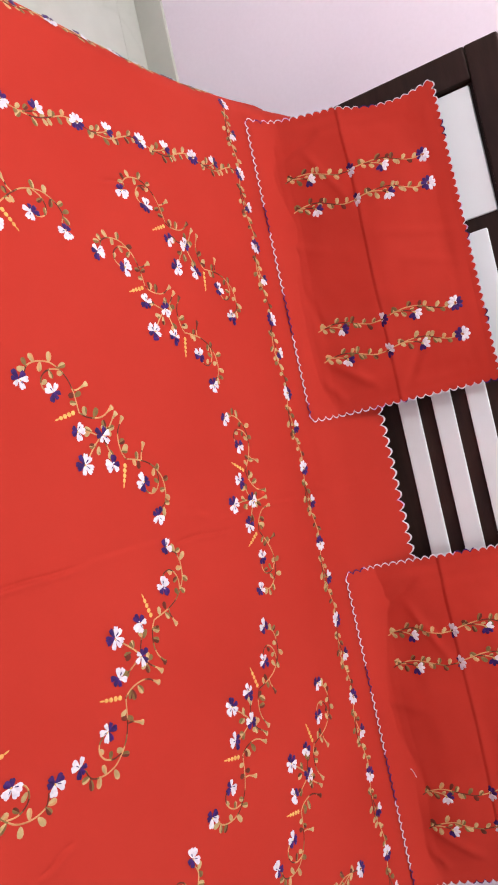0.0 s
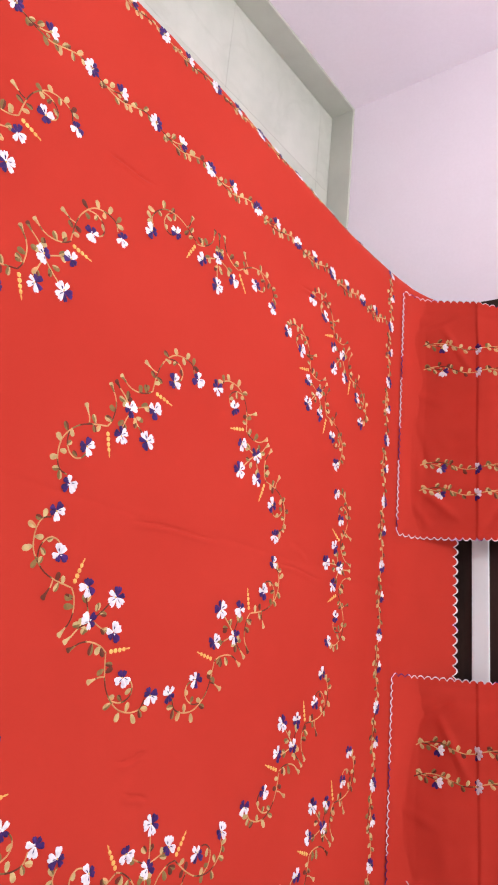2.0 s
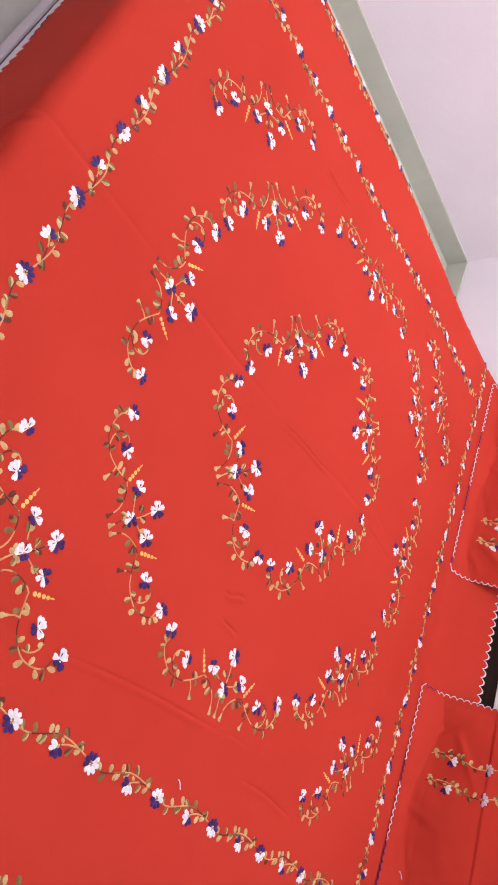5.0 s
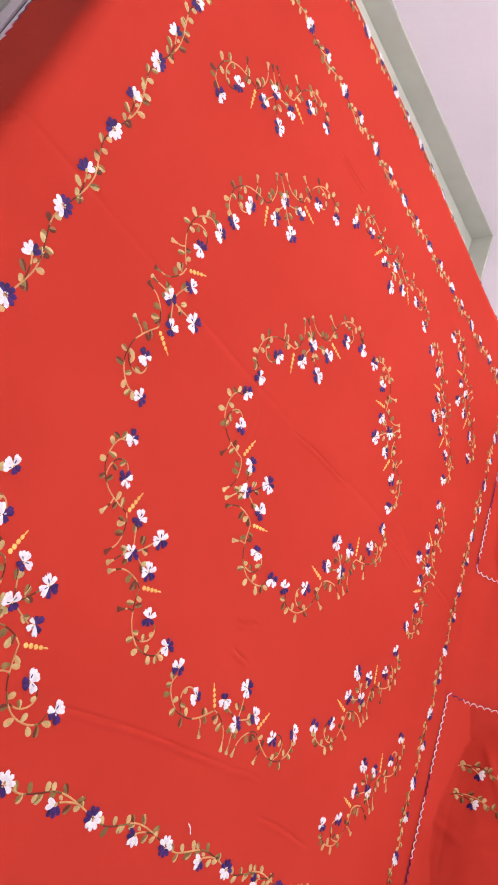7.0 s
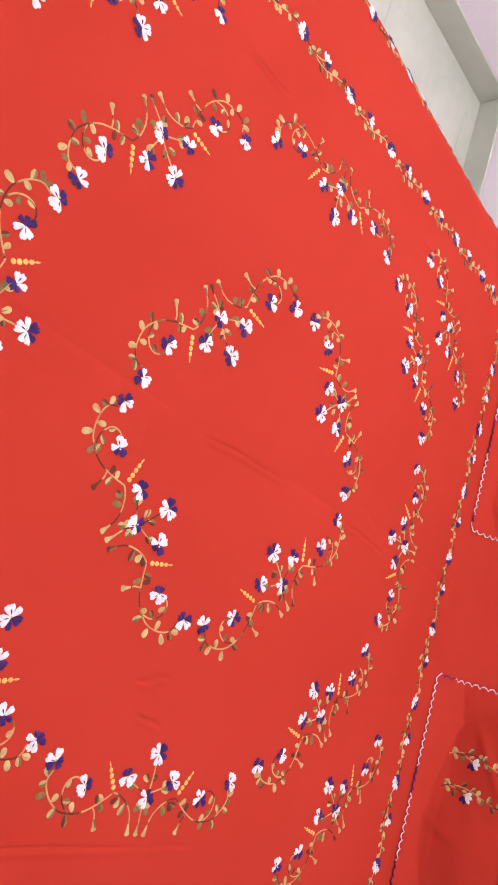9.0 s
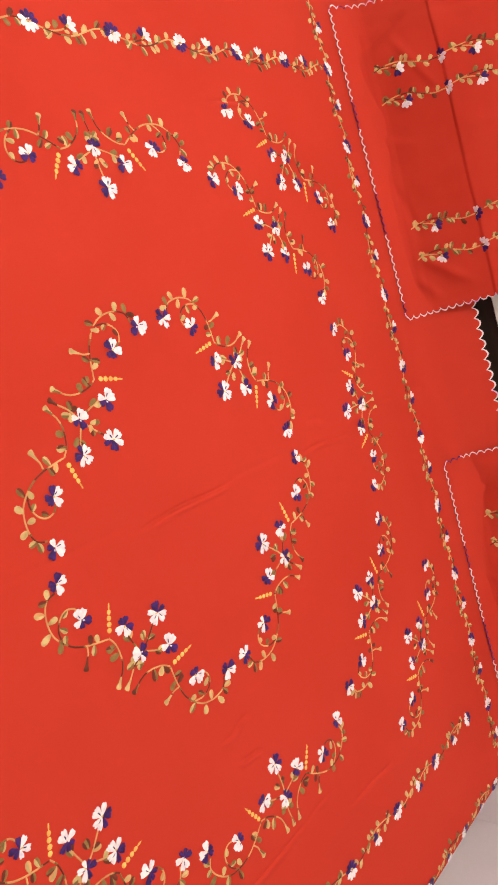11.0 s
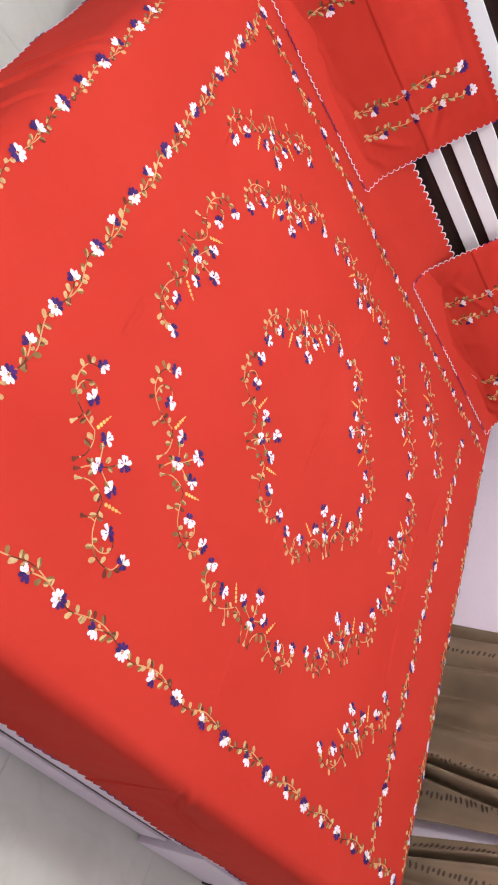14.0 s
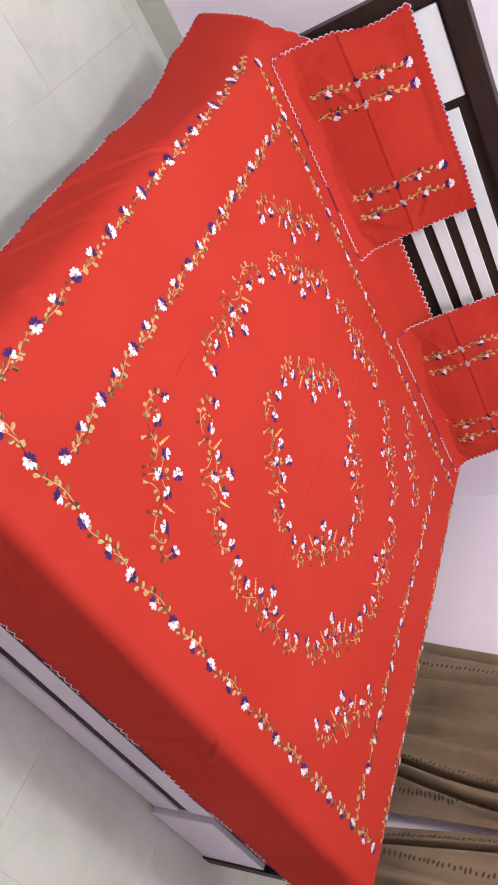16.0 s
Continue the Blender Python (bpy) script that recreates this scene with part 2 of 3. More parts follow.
part("top_strip", box_mesh("top_strip", -0.85, 0.882, -0.852, -0.838, 0.2465, 0.335, WENGE, 0.003), bed)
part("corner_post", box_mesh("corner_post", 0.886, 0.93, -0.872, -0.836, 0.0, 0.325, WENGE, 0.004), bed)
part("mattress", box_mesh("mattress", -0.93, 0.93, -0.815, 0.985, 0.335, 0.548, MATTRESS, 0.05), bed, "thick mattress hidden by the bedsheet")
hb = part("headboard", box_mesh("headboard", -0.885, 0.885, 1.028, 1.061, 0.30, 1.07, WENGE, 0.003, LEAN, ZR), bed, "dark wenge slatted headboard")
F = 1.008
for s in (-1, 1):
    a, b = sorted((s * 0.915, s * 0.84))
    part("stile", box_mesh("stile", a, b, F, 1.066, 0.30, 1.055, WENGE, 0.004, LEAN, ZR), hb)
    a, b = sorted((s * 0.832, s * 0.545))
    part("side_panel", box_mesh("side_panel", a, b, F + 0.01, 1.028, 0.62, 1.045, CREAM_LAM, 0.003, LEAN, ZR), hb, "white laminate panel")
part("top_rail", box_mesh("top_rail", -0.915, 0.915, F, 1.066, 1.0555, 1.128, WENGE, 0.005, LEAN, ZR), hb)
for k in range(4):
    z = 0.727 + 0.0805 * k
    part("slat", box_mesh("slat", -0.515, 0.515, F + 0.012, 1.028, z, z + 0.0455, CREAM_LAM, 0.003, LEAN, ZR), hb, "white laminate slat")

# ---- the bedsheet's shape ----
TOPZ, R = 0.58, 0.062
XE, YF, YH = 0.945, -0.831, 0.835
U0, U1, V0, V1 = -1.33, 1.26, -1.104, 1.030


def fold(s, r=R, stop=87):
    """Out and down for a length s of cloth over an edge."""
    a = radians(stop)
    if s < r * a:
        return r * math.sin(s / r), r * (1 - math.cos(s / r))
    k = s - r * a
    return r * math.sin(a) + k * math.cos(a), r * (1 - math.cos(a)) + k * math.sin(a)


def crease(d, w=0.006):
    return math.exp(-(d / w) ** 2)


# Wrinkles of the hanging cloth: from, to, height, width.
WRINKLES = (((-1.30, -0.34), (-1.02, -0.16), 0.003, 0.013), ((-1.31, -0.04), (-1.02, 0.16), 0.006, 0.009), ((-1.28, -0.20), (-1.05, -0.04), 0.005, 0.008),
            ((-1.26, 0.10), (-1.04, 0.20), 0.005, 0.007), ((-1.26, -0.56), (-1.0, -0.44), 0.004, 0.010), ((-1.15, 0.02), (-0.99, 0.08), 0.003, 0.006),
            ((0.02, -0.845), (0.10, -0.93), 0.006, 0.008), ((0.06, -0.93), (0.22, -0.97), 0.005, 0.007), ((-0.75, -0.90), (-0.5, -0.98), 0.004, 0.012))


# Short creases pressed into the cloth: from, to, depth.
CREASES = (((0.64, -0.335), (0.606, 0.04), 0.0022), ((0.382, -0.05), (0.369, 0.004), 0.0030), ((0.426, -0.03), (0.440, 0.016), 0.0030),
           ((0.004, -0.088), (-0.008, 0.10), 0.0030), ((0.02, -0.214), (0.088, -0.195), 0.0014), ((-0.612, -0.276), (-0.622, -0.172), 0.0028),
           ((-0.02, 0.45), (-0.024, 0.72), 0.0020), ((-0.045, 0.35), (-0.036, 0.42), 0.0024), ((0.660, 0.20), (0.668, 0.37), 0.0020),
           ((0.028, -0.455), (0.023, -0.40), 0.0018), ((0.003, 0.32), (0.004, 0.473), 0.0016), ((-0.655, 0.325), (-0.670, 0.442), 0.0022),
           ((-0.035, 0.778), (-0.03, 0.878), 0.0018), ((-0.293, -0.100), (-0.302, -0.066), 0.0022), ((0.61, 0.06), (0.60, 0.16), 0.0010))


def surf(u, v, h=0.0):
    """The place of the sheet's point (u, v), h above the cloth."""
    p = raw(u, v)
    if not h:
        return p
    e = 0.004
    n = (raw(u + e, v) - raw(u - e, v)).cross(raw(u, v + e) - raw(u, v - e))
    return p + n.normalized() * h


def raw(u, v):
    xe = XE - (0.045 * max(0, min(1, v / 0.7)) if u < 0 else 0)
    ox, oy = max(abs(u) - xe, 0), max(YF - v, 0)
    if u < 0:
        ox *= 0.60 + 0.14 * v - 0.3 * max(0, v - 0.78)
    sx = 1 if u > 0 else -1
    x, y, z = max(-xe, min(xe, u)), max(YF, v), TOPZ
    if v > YH:
        k, r, a = v - YH, 0.12, radians(50)
        if k < r * a:
            y, z = YH + r * math.sin(k / r), TOPZ + r * (1 - math.cos(k / r))
        else:
            y, z = YH + r * math.sin(a) + (k - r * a) * math.cos(a), TOPZ + r * (1 - math.cos(a)) + (k - r * a) * math.sin(a)
        z = TOPZ + (z - TOPZ) * max(0, min(1, (0.975 - abs(u)) / 0.10))
    out = math.hypot(ox, oy) if u < 0 else max(ox, oy) + 0.12 * min(ox, oy)
    wave = noise.noise(Vector((u * 2.1, v * 2.1, 3.3))) * 0.0035 + noise.noise(Vector((u * 6, v * 6, 9.1))) * 0.0010
    if out > 0:
        d, down = fold(out, (ox * R + oy * 0.032) / (ox + oy), 87 - (12 * ox / (ox + oy) if u < 0 else 0))
        y += 0.28 * ox * max(0, min(1, (v - 0.6) / 0.45)) if u < 0 else 0
        x -= 0.085 * (1 - math.exp(-ox / 0.09)) * max(0, min(1, (v - 0.55) / 0.45)) if u < 0 else 0
        x += sx * d * ox / out
        y -= d * oy / out
        z -= down
        g = min(1, out / 0.2)
        along = v if ox > oy else u
        f = noise.noise(Vector((along * 5.5 + out * 2.2, out * 2.0, 1.7 + sx))) * (0.006 if ox > oy else 0.007) * g + noise.noise(Vector((along * 14 + out * 6, out * 3, 5.2))) * (0.0015 if ox > oy else 0.002) * g
        x += sx * f * ox / out
        y -= f * oy / out
        for (au, av), (bu, bv), amp, wid in WRINKLES:
            lu, lv = bu - au, bv - av
            t = ((u - au) * lu + (v - av) * lv) / (lu * lu + lv * lv)
            if -0.2 < t < 1.2:
                d = ((u - au) * lv - (v - av) * lu) / math.hypot(lu, lv)
                k = amp * (math.exp(-(d / wid) ** 2) - 0.6 * math.exp(-((d - 1.6 * wid) / wid) ** 2)) * max(0, min(1, (t + 0.2) / 0.3, (1.2 - t) / 0.3)) * min(1, out / 0.05)
                x += sx * k * ox / out
                y -= k * oy / out
                z += k * 0.5
    # Fold lines of the ironed cloth.
    wave += 0.020 * math.exp(-(u + 0.25) ** 2 / 0.22 - (v - 0.25) ** 2 / 0.13) - 0.020 * math.exp(-((u - 0.33) ** 2 + (v + 0.28) ** 2) / 0.08)
    mark = -0.0010 * crease(u + 0.012 + 0.01 * v) * (0.35 + 0.65 * abs(math.sin(v * 7 + 0.4)))
    for (au, av), (bu, bv), deep in CREASES:
        lu, lv = bu - au, bv - av
        long = math.hypot(lu, lv)
        t = ((u - au) * lu + (v - av) * lv) / (long * long)
        if -0.1 < t < 1.1:
            d = ((u - au) * lv - (v - av) * lu) / long + 0.003 * math.sin(t * 5 + au * 9)
            if abs(d) < 0.04:
                mark += deep * (0.7 * math.exp(-((d - 0.004) / 0.0055) ** 2) - math.exp(-((d + 0.0025) / 0.0028) ** 2)) * max(0, min(1, (t + 0.1) / 0.25, (1.1 - t) / 0.25))
    return Vector((x, y, z + wave * (1 - max(0, min(1, (v - 0.72) / 0.08))) + mark))


# ---- embroidery ----
def oval(shape, put, u, v, ang, length, width, slot, h=0.0014, n=8, tip=0.0, other=None):
    """A stitched petal or leaf that starts at (u, v) and points along ang; other: the thread of its second half."""
    c, s = math.cos(ang), math.sin(ang)
    rim = []
    for i in range(n):
        t = 2 * math.pi * i / n
        a = length * (0.5 - 0.5 * math.cos(t))
        b = 0.5 * width * math.sin(t) * (1 + tip * (0.5 - 0.5 * math.cos(t)))
        rim.append(put(u + a * c - b * s, v + a * s + b * c, 0.0003))
    shape.fan(rim, put(u + 0.55 * length * c, v + 0.55 * length * s, h), slot)
    if other is not None:
        shape.m[-(n // 2):] = [other] * (n // 2)


def leaf_threads(slot):
    """The threads of a leaf's two halves: most are worked in two tones."""
    return slot, random.choice({CREAM: (CREAM, CREAM, OLIVE, STEM), OLIVE: (OLIVE, CREAM, BROWN), BROWN: (BROWN, OLIVE)}[slot])


def smooth_line(points, steps=6):
    """Catmull-Rom through the points."""
    p = [points[0]] + list(points) + [points[-1]]
    out = []
    for i in range(1, len(p) - 2):
        for k in range(steps):
            t = k / steps
            out.append(tuple(0.5 * (2 * p[i][j] + (p[i + 1][j] - p[i - 1][j]) * t + (2 * p[i - 1][j] - 5 * p[i][j] + 4 * p[i + 1][j] - p[i + 2][j]) * t * t
                                    + (3 * p[i][j] - p[i - 1][j] - 3 * p[i + 1][j] + p[i + 2][j]) * t ** 3) for j in (0, 1)))
    return out + [tuple(points[-1])]


def stem(shape, put, points, width=0.0027, slot=STEM, steps=6):
    """A line of stem stitch whose thread goes from peach to olive and brown along its way."""
    line = smooth_line(points, steps)
    rows, tone, first = [], random.uniform(0, 6.28), len(shape.m)
    for i, (u, v) in enumerate(line):
        a, b = line[max(i - 1, 0)], line[min(i + 1, len(line) - 1)]
        d = math.hypot(b[0] - a[0], b[1] - a[1]) or 1
        nu, nv = -(b[1] - a[1]) / d * width / 2, (b[0] - a[0]) / d * width / 2
        rows.append([put(u + nu, v + nv, 0.0003), put(u, v, 0.0013), put(u - nu, v - nv, 0.0003)])
    shape.grid(rows, slot)
    for k in range(len(rows) - 1):
        w = math.sin(k * 0.21 + tone) + 0.3 * math.sin(k * 0.63 + 2 * tone)
        mark = slot if w > -0.15 else OLIVE if w > -0.55 else BROWN
        shape.m[first + 2 * k:first + 2 * k + 2] = [mark, mark]


def flat(u, v, h):
    return Vector((u, v, h))


def round_flower(turn, petals=9, white=5, r=0.0178):
    s = Shape()
    for i in range(petals):
        a = turn + 2 * math.pi * i / petals
        oval(s, flat, 0.003 * math.cos(a), 0.003 * math.sin(a), a, r - 0.003 + random.uniform(-0.0012, 0.0008), r * 0.37, WHITE if i < white else PURPLE, 0.0022, 8, 0.6)
    for i in range(5):
        a = i * 1.26
        oval(s, flat, 0.0018 * math.cos(a), 0.0018 * math.sin(a), a, 0.003, 0.0028, CREAM if i % 2 else WHITE, 0.0026, 6)
    return s.mesh("round_flower", THREADS)


def fan_flower(turn, white=3, r=0.0192):
    s = Shape()
    order = [WHITE] * white + [PURPLE] * (5 - white)
    for i in range(5):
        a = -1.35 + 0.675 * i
        oval(s, flat, 0, 0, a, r * (1 - 0.1 * abs(i - 2) / 2), r * 0.36, order[i] if turn > 0 else order[4 - i], 0.002, 8, 0.5)
    oval(s, flat, -0.004, 0, 0, 0.008, 0.006, CREAM, 0.0026, 6)
    return s.mesh("fan_flower", THREADS)


def petal(s, ang, length, width, slot, h):
    """A notched petal from the flower's heart outwards, two raised halves."""
    c, q = math.cos(ang), math.sin(ang)
    rim = []
    for a, w in ((0.06, -0.12), (0.38, -0.34), (0.70, -0.50), (0.92, -0.42), (1.0, -0.20), (0.93, 0.0), (1.0, 0.20), (0.92, 0.42), (0.70, 0.50), (0.38, 0.34), (0.06, 0.12)):
        a, w = a * length * random.uniform(0.96, 1.04), w * width * random.uniform(0.94, 1.06)
        rim.append(Vector((a * c - w * q, a * q + w * c, 0.0003)))
    s.fan(rim, Vector((0.6 * length * c, 0.6 * length * q, h)), slot)


def pansy(turn, kind, r=0.0164):
    s = Shape()
    n, whites, split = ((5, (0, 1, 2), 0), (5, (0, 1), 0), (6, (0, 1, 5), 0), (8, (0, 1, 2, 3, 4), 0), (5, (1, 2, 3), 1), (6, (0, 1, 2), 1))[kind]
    for i in range(n):
        a = turn + 2 * math.pi * (i + 0.18 * math.sin(i * 2.4)) / n
        k = 1.0 - (0.22 if n < 7 else 0.06) * (i > n // 2) + random.uniform(-0.06, 0.05)
        petal(s, a, r * k, r * k * (0.76 if n == 5 else 0.58 if n == 6 else 0.50), WHITE if i in whites else PURPLE, 0.0024)
        if i in whites and i % 2 == kind % 2:
            oval(s, flat, r * 0.10 * math.cos(a + 0.3), r * 0.10 * math.sin(a + 0.3), a + 0.12, r * k * 0.62, r * 0.13, PURPLE, 0.0030, 6, 0.5)
    oval(s, flat, -0.0015, 0, turn, 0.004, 0.003, WHITE if split else YELLOW, 0.003, 6)
    return s.mesh("pansy", THREADS)


ROUND = [round_flower(random.uniform(0, 6.28), 9, random.choice((4, 5, 5))) for _ in range(8)]
FANS = [fan_flower(t, w) for t in (1, -1) for w in (2, 3, 3)]
PANSY = [pansy(random.uniform(0, 6.28), f) for f in (0, 1, 2, 4, 5, 0, 1, 5, 4, 3, 2)]
DAISY = [pansy(random.uniform(0, 6.28), 3, 0.0182) for _ in range(3)]


def lay(data, put, u, v, ang, parent, label, scale=1.0):
    """A flower on the cloth at (u, v), turned by ang."""
    e = 0.006
    o = put(u, v, 0.0008)
    x, y = (put(u + e, v, 0.0008) - o).normalized(), (put(u, v + e, 0.0008) - o).normalized()
    z = x.cross(y).normalized()
    y = z.cross(x)
    m = Matrix((x, y, z)).transposed().to_4x4()
    m.translation = o
    return part("flower", data, parent, label, m @ Matrix.Rotation(ang, 4, "Z") @ Matrix.Scale(scale, 4))


LEAF_MIX = (CREAM, CREAM, OLIVE, OLIVE, BROWN)


def garland(name, put, parent, a, b, side, start=0.0, period=0.17, label="vine with white and violet flowers", first=True, last=False):
    """A stitched vine from a to b in the cloth's plane: round flowers on the line, fan flowers hanging on one side."""
    du, dv = b[0] - a[0], b[1] - a[1]
    length = math.hypot(du, dv)
    cu, cv = du / length, dv / length
    ang = math.atan2(dv, du)

    def loc(s, t):
        t *= 0.62
        return a[0] + cu * s - cv * t * side, a[1] + cv * s + cu * t * side

    shape, flowers = Shape(), []
    n = max(1, round((length - start) / period))
    per = (length - start) / n

    def leaf(s, t, turn, size=1.0, slot=None):
        slot = random.choice(LEAF_MIX) if slot is None else slot
        u, v = loc(s, t)
        one, two = leaf_threads(slot)
        oval(shape, put, u, v, ang + side * turn, 0.0168 * size * random.uniform(0.85, 1.15), 0.0080 * size, one, 0.0016, 8, 0.6, two)

    for k in range(n):
        s0 = start + k * per
        q = per / 0.17
        jit = random.uniform(-0.003, 0.003)
        lead = [(0.0, 0.0), (0.014, 0.008)] if k or first else [(0.02, 0.006)]
        pts = lead + [(0.036, 0.017), (0.06, 0.024), (0.085, 0.022 + jit), (0.112, 0.007), (0.138, -0.005), (0.158, -0.003), (0.17, 0.0)]
        stem(shape, put, [loc(s0 + p * q, t) for p, t in pts])
        stem(shape, put, [loc(s0 + p * q, t) for p, t in ((0.036, 0.017), (0.052, 0.014), (0.066, 0.008), (0.074, 0.001))], 0.0028)
        for p, t, turn, size, slots in ((0.040, 0.018, 2.6, 1.0, (CREAM, BROWN, OLIVE)), (0.047, 0.010, -1.0, 1.0, (OLIVE, OLIVE, CREAM)), (0.066, 0.013, 0.2, 0.6, (CREAM,)),
                                        (0.062, 0.026, 0.9, 1.0, (OLIVE, CREAM)), (0.098, 0.014, 1.2, 0.95, (CREAM, CREAM, OLIVE)), (0.102, 0.010, -0.8, 1.0, (CREAM,)),
                                        (0.124, 0.001, 1.1, 0.9, (OLIVE, CREAM)), (0.134, -0.005, -0.9, 0.95, (BROWN, OLIVE, CREAM)), (0.026, 0.012, 1.1, 0.9, (CREAM, OLIVE)), (0.030, 0.012, -0.6, 0.85, (CREAM,)),
                                        (0.082, 0.022, -0.7, 0.9, (CREAM, OLIVE)), (0.086, 0.021, 0.9, 0.85, (CREAM, CREAM, BROWN)), (0.146, -0.004, 0.9, 0.85, (CREAM,)), (0.112, 0.007, -1.3, 0.8, (CREAM, OLIVE))):
            leaf(s0 + p * q, t, turn + random.uniform(-0.25, 0.25), size, random.choice(slots))
        if k or first:
            flowers.append((random.choice(ROUND), s0, 0.0, random.uniform(0, 6.28), 1.0))
        flowers.append((random.choice(FANS), s0 + 0.075 * q, -0.001, ang - side * random.uniform(0.55, 1.25), 1.0))
    if last:
        flowers.append((random.choice(ROUND), length, 0.0, random.uniform(0, 6.28), 1.0))
    vine = part(name, shape.mesh(name, THREADS), parent, label)
    for data, s, t, turn, k in flowers:
        u, v = loc(s, t)
        lay(data, put, u, v, turn, vine, "", k)
    return vine


# A half spray: along the line between its end flowers from the middle, and inwards from that line.
SPRAY_STEMS = (((0.168, -0.012), (0.174, -0.028), (0.165, -0.047), (0.147, -0.062), (0.128, -0.066), (0.108, -0.064), (0.092, -0.057), (0.078, -0.048), (0.061, -0.035)),
               ((0.061, -0.034), (0.047, -0.037), (0.033, -0.046), (0.023, -0.057), (0.018, -0.068), (0.017, -0.075)),
               ((0.128, -0.065), (0.140, -0.054), (0.145, -0.039), (0.142, -0.026), (0.132, -0.019), (0.121, -0.020)),
               ((0.089, -0.056), (0.083, -0.064), (0.081, -0.071)), ((0.005, -0.030), (0.022, -0.023), (0.040, -0.014)))
# The leaves: the root's place, the way it points (0 along, positive inwards), size and tone.
SPRAY_LEAVES = ((0.174, -0.024, 0.9, 1.05, 0), (0.174, -0.028, -0.5, 1.0, 1), (0.168, -0.043, -0.2, 1.1, 0), (0.160, -0.052, 2.2, 1.0, 0), (0.150, -0.061, -1.3, 1.15, 0),
                (0.142, -0.050, 2.9, 0.9, 1), (0.130, -0.066, -1.9, 1.05, 1), (0.121, -0.066, 1.3, 1.0, 0), (0.138, -0.023, -1.5, 0.9, 0), (0.084, -0.052, 1.1, 1.0, 2),
                (0.080, -0.050, -1.9, 1.0, 1), (0.072, -0.044, 0.6, 0.95, 0), (0.047, -0.038, -1.2, 1.2, 0), (0.046, -0.040, -0.5, 1.0, 2), (0.034, -0.046, -1.1, 1.15, 1),
                (0.027, -0.022, 1.2, 0.95, 0), (0.024, -0.024, 0.2, 1.0, 1), (0.003, -0.014, 0.9, 0.95, 0), (0.003, -0.046, -0.9, 1.1, 1))
SPRAY_BEADS = ((0.063, -0.028), (0.067, -0.0205), (0.0715, -0.013), (0.0755, -0.0055), (0.079, 0.001))


def spray(put, parent, a, b, centre, label="curling spray of white and violet pansies"):
    """A stitched spray between its two end flowers; its inner flower points to the centre."""
    mid = ((a[0] + b[0]) / 2, (a[1] + b[1]) / 2)
    du, dv = b[0] - a[0], b[1] - a[1]
    chord = math.hypot(du, dv)
    iu, iv = -dv / chord, du / chord
    if iu * (centre[0] - mid[0]) + iv * (centre[1] - mid[1]) < 0:
        iu, iv = -iu, -iv
    wide = chord / 2 / 0.1705
    ang = math.atan2(iv, iu) - math.pi / 2
    shape, flowers = Shape(), []

    def loc(s, t):
        return mid[0] + iv * s * wide + iu * t, mid[1] - iu * s * wide + iv * t

    def trumpet(s, t, way, size=1.0):
        """A bud that is widest at its open end."""
        u, v = loc(s, t)
        c, q = math.cos(way), math.sin(way)
        rim = [put(u + x * size * c - w * size * q, v + x * size * q + w * size * c, 0.0003)
               for x, w in ((0, -0.0013), (0.009, -0.0026), (0.0150, -0.0048), (0.0175, -0.0036), (0.0182, 0.0), (0.0175, 0.0036), (0.0150, 0.0048), (0.009, 0.0026), (0, 0.0013))]
        one, two = leaf_threads(random.choice((CREAM, CREAM, CREAM, BROWN)))
        shape.fan(rim, put(u + 0.012 * size * c, v + 0.012 * size * q, 0.0017), one)
        shape.m[-3:] = [two] * 3

    def leaf(s, t, turn, size, tone, side=1):
        u, v = loc(side * s, t)
        one, two = leaf_threads((CREAM, OLIVE, BROWN)[tone] if random.random() < 0.75 else random.choice(LEAF_MIX))
        oval(shape, put, u, v, ang + (turn if side > 0 else math.pi - turn), 0.0152 * size * random.uniform(0.85, 1.12), 0.0066 * size, one, 0.0017, 10, 0.7, two)

    for side in (1, -1):
        jit = [random.uniform(-0.002, 0.002) for _ in range(4)]
        for line in SPRAY_STEMS:
            stem(shape, put, [loc(side * (s + jit[0]), t + jit[1]) for s, t in line], 0.0026)
        for s, t, turn, size, tone in SPRAY_LEAVES:
            leaf(s + jit[0] + random.uniform(-0.002, 0.002), t + jit[1] + random.uniform(-0.002, 0.002), turn + random.uniform(-0.3, 0.3), size, tone, side)
        for s, t, turn in ((0.017, -0.074, -1.75), (0.081, -0.070, -1.9)):
            trumpet(side * (s + jit[0]), t + jit[1], ang + (turn if side > 0 else math.pi - turn))
        for k, (s, t) in enumerate(SPRAY_BEADS):
            u, v = loc(side * (s + jit[2]), t + jit[3])
            oval(shape, put, u, v, ang + (1.08 if side > 0 else math.pi - 1.08), 0.0082 if k < 4 else 0.0100, (0.0080, 0.0082, 0.0076, 0.0066, 0.0030)[k], YELLOW, 0.0024, 8)
        for s, t in ((0.1705, 0.0), (0.113, -0.027), (0.0435, -0.007)):
            flowers.append((side * s, t + random.uniform(-0.002, 0.002), random.uniform(0, 6.28), random.uniform(0.95, 1.1)))
    stem(shape, put, [loc(0.003, -0.030), loc(0.004, -0.010), loc(0.002, 0.018)], 0.0027)
    stem(shape, put, [loc(0.002, -0.036), loc(-0.001, -0.055), loc(0.001, -0.074)], 0.0027)
    trumpet(0.001, -0.072, ang - 1.57)
    for side in (1, -1):
        leaf(0.002, -0.012, 0.75, 0.95, 1, side)
        leaf(0.001, -0.052, 0.6, 1.0, 0, side)
    flowers += [(0.002, -0.035, random.uniform(0, 6.28), 1.0), (0.002, 0.029, math.pi / 2, 1.0)]
    vine = part("spray", shape.mesh("spray", THREADS), parent, label)
